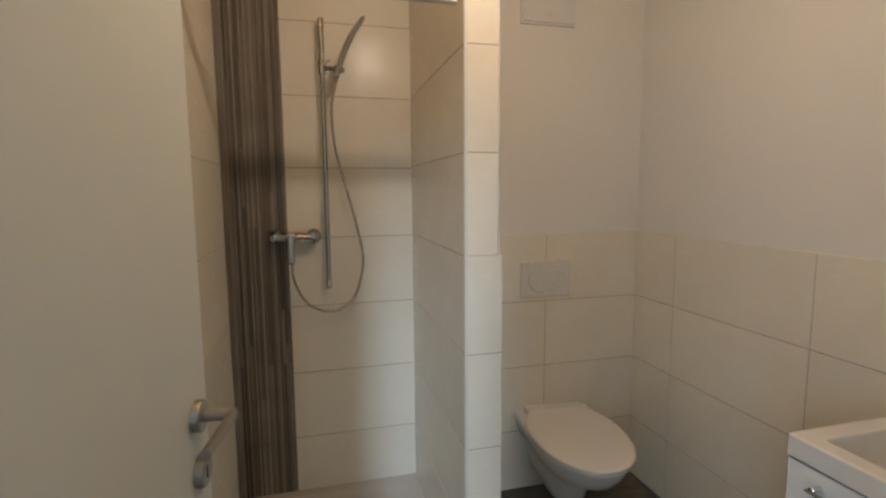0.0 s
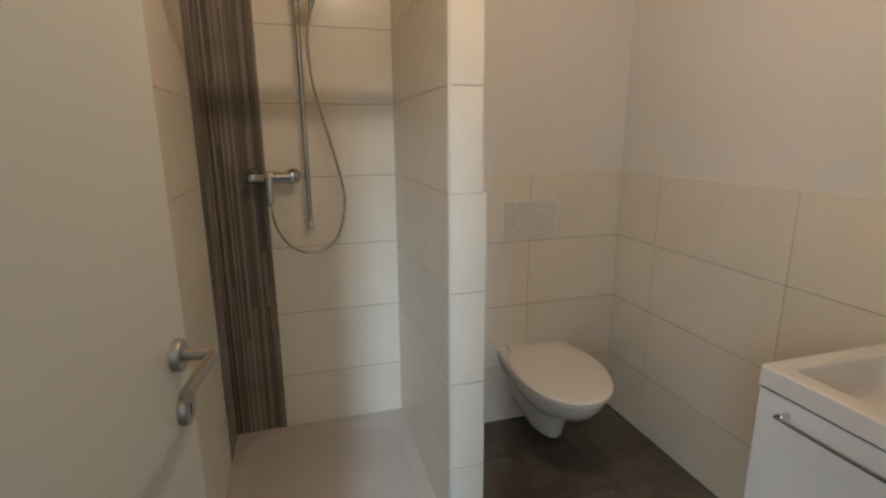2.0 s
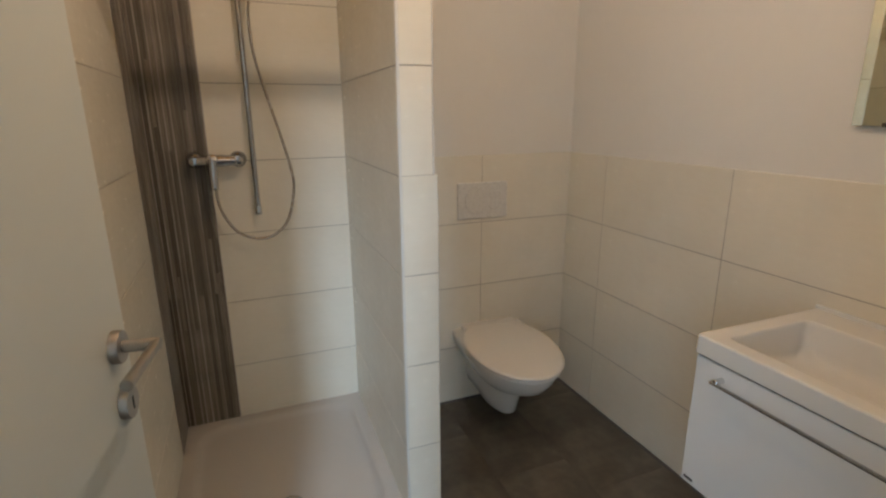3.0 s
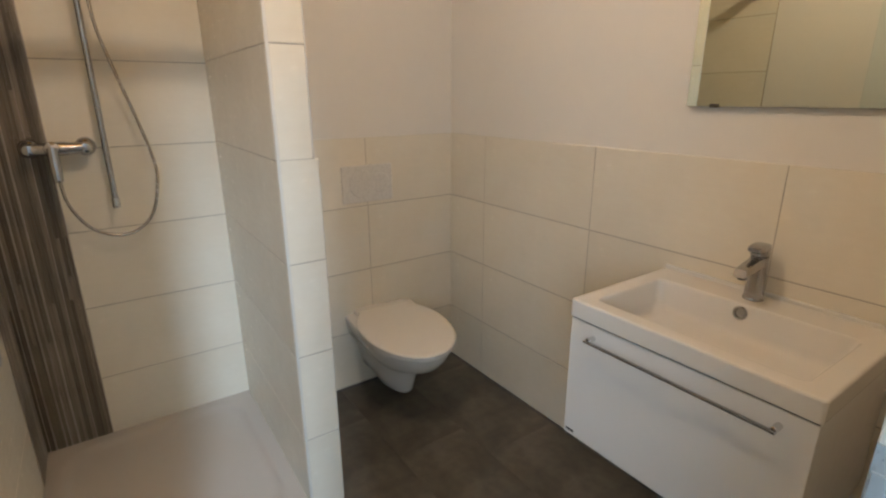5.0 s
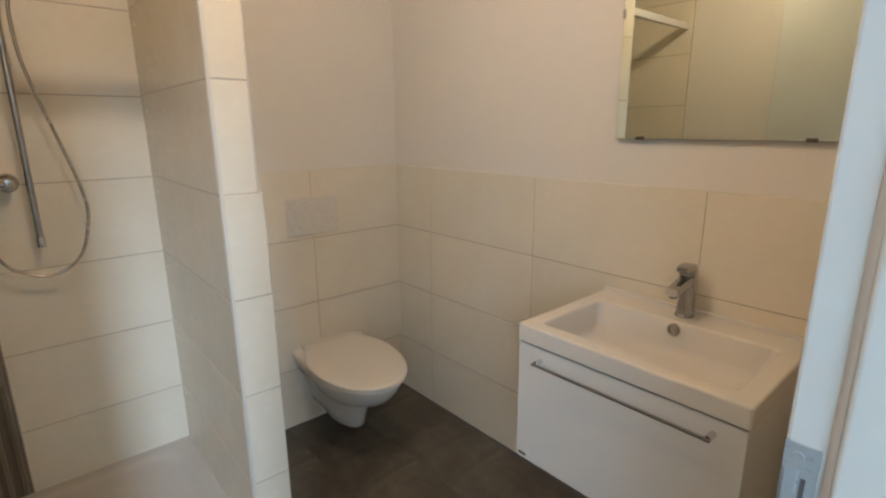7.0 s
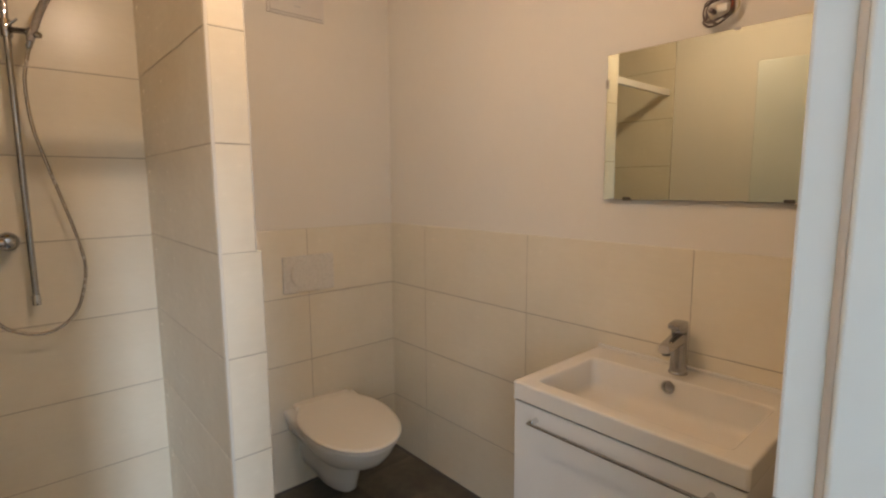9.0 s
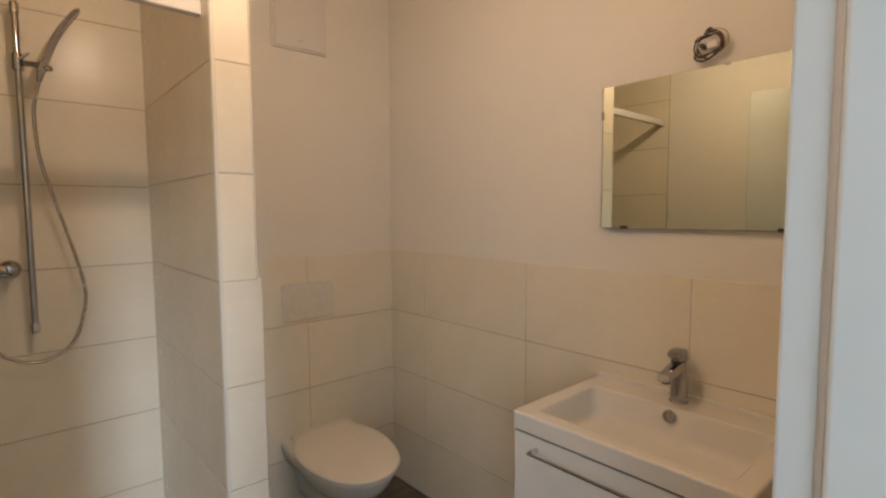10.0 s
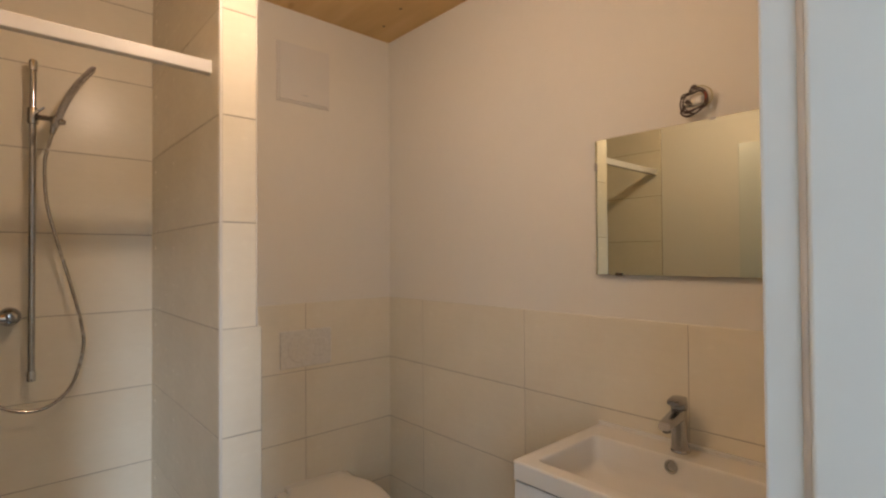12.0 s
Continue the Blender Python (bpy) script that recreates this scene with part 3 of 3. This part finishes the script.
levels = [(0.062, -0.33, 0.098, 0.075, -0.012), (0.074, -0.342, 0.108, 0.09, -0.012), (0.080, -0.354, 0.155, 0.105, -0.012), (0.086, -0.38, 0.215, 0.125, -0.008), (0.093, -0.405, 0.245, 0.135, -0.006),
          (0.130, -0.470, 0.270, 0.15, -0.003), (0.158, -0.53, 0.300, 0.165, 0), (0.173, -0.560, 0.335, 0.175, 0), (0.180, -0.576, 0.362, 0.18, 0), (0.180, -0.579, 0.376, 0.18, 0), (0.172, -0.571, 0.381, 0.172, 0)]
part("bowl", loft([[p + Vector((dx, 0, 0)) for p in egg(hw, f, 0.022, z, hb)] for hw, f, z, hb, dx in levels]), M_CERAMIC, toilet, "", 60)
seat = [egg(hw, f, -0.088, z, hw * 0.66, 22, 2.15) for hw, f, z in ((0.182, -0.581, 0.3815), (0.188, -0.587, 0.3835), (0.189, -0.588, 0.391), (0.186, -0.585, 0.394))]
part("seat", loft(seat), M_LID, toilet, "", 60)
lid = [egg(hw, f, -0.078, z, hw * 0.67, 22, 2.15) for hw, f, z in ((0.187, -0.588, 0.3955), (0.193, -0.594, 0.398), (0.194, -0.595, 0.404), (0.190, -0.591, 0.4085), (0.180, -0.580, 0.4105), (0.11, -0.49, 0.4125))]
part("lid", loft(lid), M_LID, toilet, "", 60)
for s in (-1, 1):
    part("hinge", rod((s * 0.075 - 0.022, -0.066, 0.396), (s * 0.075 + 0.022, -0.066, 0.396), 0.0125, 16), M_LID, toilet)

part("hinge_ledge", box(-0.135, 0.135, -0.056, 0.004, 0.376, 0.402, 0.008, 3), M_CERAMIC, toilet)

# flush plate
flush = thing("flush_plate", -0.459, 0, 1.0, 0, "pale plastic dual flush plate on tiled wall", "flush plate")
pf = [round_rect(-0.123, 0.123, -0.082, 0.082, 0, 0.006), round_rect(-0.123, 0.123, -0.082, 0.082, 0.0045, 0.006), round_rect(-0.1205, 0.1205, -0.0795, 0.0795, 0.0070, 0.006)]
pf = [[Vector((p.x, -p.z, p.y)) for p in ring] for ring in pf]
part("plate", loft(pf), M_FLUSH, flush)
part("button", lathe([(0.061, 0.0060), (0.061, 0.0085), (0.0585, 0.0098), (0.001, 0.0090)], (-0.028, 0, 0), (0, -1, 0), 40), M_FLUSH, flush, "large round flush button")
part("button", lathe([(0.044, 0.0060), (0.044, 0.0080), (0.042, 0.0092), (0.001, 0.0085)], (0.062, 0, 0), (0, -1, 0), 36), M_FLUSH, flush, "small round flush button")

# hatch high on the wall
hatch = thing("wall_hatch", -0.465, 0.008, 2.22, 0, "square white plastic access hatch on plaster wall", "hatch")
hf = bmesh.new()
for x0, x1, z0, z1 in ((-0.127, -0.111, -0.132, 0.132), (0.111, 0.127, -0.132, 0.132), (-0.111, 0.111, 0.116, 0.132), (-0.111, 0.111, -0.132, -0.116)):
    box(x0, x1, -0.009, 0.0, z0, z1, 0.0015, 2, hf)
part("frame", hf, M_PLASTIC, hatch)
part("cover", box(-0.1165, 0.1165, -0.016, -0.003, -0.1225, 0.1225, 0.002), M_PLASTIC, hatch)
part("maker_mark", box(-0.014, 0.014, -0.0166, -0.0155, -0.094, -0.088), M_SEAL, hatch, "small grey printed mark")

# ---- washbasin and vanity ----
VY = -1.479
vanity = thing("vanity_cabinet", -0.211, VY, 0.4275, 0, "white gloss wall-hung vanity cabinet with one drawer", "vanity")
for y0 in (-0.2865, 0.2705):
    part("side_panel", box(-0.205, 0.2105, y0, y0 + 0.016, 0.0, 0.369, 0.0012), M_LACQUER, vanity)
part("bottom_panel", box(-0.204, 0.2095, -0.270, 0.270, 0.001, 0.017, 0.0012), M_LACQUER, vanity)
part("back_panel", box(0.1975, 0.2095, -0.270, 0.270, 0.0175, 0.36, 0.0012), M_LACQUER, vanity)
front = part("drawer_front", box(-0.230, -0.208, -0.2925, 0.2925, 0.001, 0.3632, 0.0015), M_LACQUER, vanity)
# near-black filler: the shade of the open gap put into its colour
part("gap_shade", box(-0.2265, -0.2125, -0.29, 0.29, 0.3634, 0.3690), M_DARK, vanity, "dark strip standing for shade in the gap above drawer")
hz = 0.3295
part("handle", box(-0.266, -0.258, -0.237, 0.223, hz - 0.0030, hz + 0.0030, 0.0010), M_CHROME, front, "slim chrome bar handle")
for y in (-0.230, 0.216):
    part("post", rod((-0.2295, y, hz), (-0.2575, y, hz), 0.0075, 16), M_BRIGHT, front)
part("badge", box(-0.2314, -0.2295, 0.257, 0.284, 0.012, 0.019, 0.0004), M_DARK, front, "small dark maker badge")

basin = thing("washbasin", -0.222, VY, 0.797, 0, "white ceramic rectangular washbasin with ledge", "washbasin")
bx0, bx1, by = -0.225, 0.2215, 0.2965
ix0, ix1, iy = -0.176, 0.110, 0.248
rings = [round_rect(ix0 + i, ix1 - i, -iy + i, iy - i, z, 0.03) for i, z in ((0.03, -0.088), (0.004, -0.07), (-0.006, 0.0))]
for i, z, r in ((0.012, 0.0, 0.004), (0.002, 0.0, 0.006), (0.0, 0.002, 0.008), (0.0, 0.0045, 0.008), (0.0, 0.0435, 0.010), (0.0, 0.0455, 0.010), (0.0015, 0.0487, 0.010), (0.0045, 0.050, 0.011), (0.0085, 0.050, 0.012)):
    rings.append(round_rect(bx0 + i, bx1 - (0 if i < 0.009 else 0.006), -by + i, by - i, z, r))
for i, z, r in ((-0.006, 0.0500, 0.022), (-0.003, 0.0497, 0.020), (0.0, 0.048, 0.018), (0.0015, 0.045, 0.018), (0.003, 0.038, 0.018), (0.007, 0.01, 0.020), (0.012, -0.005, 0.024), (0.0135, -0.017, 0.025), (0.0165, -0.0255, 0.027), (0.0215, -0.032, 0.030), (0.0285, -0.0375, 0.033), (0.037, -0.0415, 0.036), (0.048, -0.0445, 0.038), (0.085, -0.049, 0.04)):
    rings.append(round_rect(ix0 + i, ix1 - i * 0.9, -iy + i, iy - i, z, r))
part("bowl", loft(rings), M_CERAMIC, basin, "", 60)
part("upstand", box(bx1 - 0.011, bx1 - 0.0004, -by + 0.002, by - 0.002, 0.0485, 0.061, 0.0025, 3), M_CERAMIC, basin)
ox = ix1 - 0.009
part("overflow_ring", lathe([(0.0165, -0.004), (0.0185, 0.001), (0.0165, 0.0035), (0.012, 0.0025), (0.0115, -0.002), (0.001, -0.003)], (ox, 0.008, 0.026), (-1, 0, 0.2), 28), M_CHROME, basin, "chrome overflow ring")
part("drain", lathe([(0.030, -0.049), (0.030, -0.0475), (0.026, -0.046), (0.001, -0.0455)], (-0.03, 0, 0), (0, 0, 1), 30), M_CHROME, basin, "chrome basin drain")

tap = thing("basin_tap", -0.052, -1.467, 0.847, 0, "chrome single-lever basin tap", "tap")
part("body", lathe([(0.026, 0.0), (0.026, 0.004), (0.0235, 0.008), (0.0222, 0.06), (0.0222, 0.118), (0.0205, 0.1215)], (0, 0, 0), (-0.035, 0, 1), 32), M_CHROME, tap)
def bar_section(c, w, h, tip=0.0, n=24, power=0.55):
    pts = []
    for k in range(n):
        a = 2 * math.pi * k / n
        u, v = math.cos(a), math.sin(a)
        pts.append(c + Vector((tip * v, w * math.copysign(abs(u) ** power, u), h * math.copysign(abs(v) ** power, v))))
    return pts


sp = [bar_section(Vector((-0.006 - t, 0, 0.106 - t * 0.16)), w, h, tip) for t, w, h, tip in ((0.0, 0.0195, 0.017, 0), (0.02, 0.019, 0.016, 0), (0.06, 0.018, 0.0135, 0.002), (0.086, 0.0172, 0.0115, 0.004), (0.094, 0.016, 0.010, 0.004))]
part("spout", loft(sp), M_CHROME, tap)
part("aerator", lathe([(0.011, 0.0), (0.011, 0.012), (0.009, 0.013)], (-0.085, 0, 0.0855), (0.12, 0, -1), 20), M_SLOT, tap, "dark aerator insert")
part("joint_ring", lathe([(0.0212, 0.1190), (0.0212, 0.1225)], (0, 0, 0), (-0.035, 0, 1), 30), M_DARK, tap, "dark joint ring under lever")
part("lever_base", lathe([(0.0195, 0.121), (0.0232, 0.1245), (0.0232, 0.141), (0.0210, 0.149), (0.001, 0.151)], (0, 0, 0), (-0.035, 0, 1), 30), M_CHROME, tap)
lr = [bar_section(Vector((0.010 - t, 0, 0.146 - t * 0.06)), w, h) for t, w, h in ((0.0, 0.018, 0.008), (0.012, 0.021, 0.0105), (0.034, 0.020, 0.0105), (0.052, 0.0175, 0.008), (0.057, 0.014, 0.005))]
part("lever", loft(lr), M_CHROME, tap)

# ---- mirror ----
mirror = thing("wall_mirror", -0.012, -1.186, 1.340, 0, "frameless rectangular mirror held by small clips", "mirror")
part("glass", box(0.0, 0.0036, -0.6, 0.001, 0.0, 0.444, 0.0008), M_MIRROR, mirror)
part("backing", box(0.0038, 0.0048, -0.50, -0.003, 0.003, 0.441), M_DARK, mirror)
for cy in (-0.079, -0.510):
    part("clip", box(-0.003, 0.012, cy - 0.012, cy + 0.012, -0.003, 0.007, 0.001), M_CLIP, mirror)
part("clip", box(-0.002, 0.012, -0.375, -0.359, 0.439, 0.447, 0.001), M_SEAL, mirror)
part("clip", box(-0.003, 0.030, -0.006, 0.003, 0.344, 0.370, 0.001), M_STEEL, mirror)

# ---- loose cable coil above the mirror ----
coil = thing("cable_coil", 0.008, -1.504, 1.842, 0, "coiled dark cables hanging from wall outlet", "cable")


def loop(r, wob, turns, tilt, x):
    pts = []
    n = int(16 * turns)
    for k in range(n + 1):
        a = 2 * math.pi * k / 16 + wob
        rr = r * (1 + 0.07 * math.sin(2.3 * a + wob))
        pts.append((x - 0.012 - 0.006 * math.sin(a * 1.3 + tilt), rr * math.cos(a), rr * 0.86 * math.sin(a) + 0.004 * math.sin(3 * a + tilt)))
    return spline(pts, 3)


part("cable", tube(loop(0.034, 0.3, 2.1, 0.5, -0.012), 0.0019, 8), M_WIRE, coil)
part("cable", tube(loop(0.037, 1.9, 1.4, 1.4, -0.018), 0.0017, 8), M_WIRE, coil)
part("cable", tube(loop(0.0355, 4.1, 1.2, 2.6, -0.006), 0.0018, 8), M_WIRE, coil)
part("cable", tube(loop(0.038, 2.6, 0.16, 2.1, -0.026), 0.0020, 8), M_WIRE_RED, coil)
part("cable", tube(spline([(-0.022, 0.024, -0.012), (-0.026, 0.036, -0.026), (-0.024, 0.020, -0.040), (-0.022, -0.006, -0.034), (-0.020, -0.026, -0.016)], 6), 0.0026, 8), M_WIRE, coil)
part("cable", tube(spline([(-0.004, 0.004, 0.044), (-0.02, -0.02, 0.040), (-0.024, -0.044, 0.024), (-0.02, -0.048, -0.002), (-0.022, -0.036, -0.018)], 6), 0.0014, 7), M_WIRE_YEL, coil, "thin yellow wire")
part("cable", tube(spline([(0.004, 0.006, 0.046), (-0.012, 0.008, 0.046), (-0.018, 0.012, 0.036), (-0.016, 0.016, 0.026)], 6), 0.0024, 8), M_WIRE, coil)
part("outlet", lathe([(0.007, 0.0), (0.007, 0.006), (0.005, 0.010), (0.001, 0.0105)], (0.0, 0.006, 0.046), (-1, 0, 0), 16), M_WIRE, coil, "dark cable outlet")
part("connector", box(-0.030, -0.010, -0.024, 0.004, -0.011, 0.011, 0.004), M_PLASTIC, coil, "white terminal block")
part("plug", rod((-0.006, 0.016, -0.002), (-0.030, 0.018, 0.001), 0.0065, 14), M_WIRE, coil)

# ---- ceiling lamp ----
lamp = thing("ceiling_lamp", BULB[0], BULB[1], H, 0, "small round opal bulb in plastic ceiling socket", "lamp")
part("rose", lathe([(0.045, 0.0), (0.045, 0.018), (0.036, 0.026)], (0, 0, 0), (0, 0, -1), 28), M_PLASTIC, lamp)
part("socket", rod((0, 0, -0.024), (0, 0, BULB[2] + 0.024 - H), 0.016, 24), M_PLASTIC, lamp)
GR = 0.022
globe = [(max(GR * math.sin(radians(a)), 0.001), H - BULB[2] - GR * math.cos(radians(a))) for a in range(30, 181, 10)]
part("bulb", lathe(globe, (0, 0, 0), (0, 0, -1), 28), M_BULB, lamp, "glowing opal glass bulb")
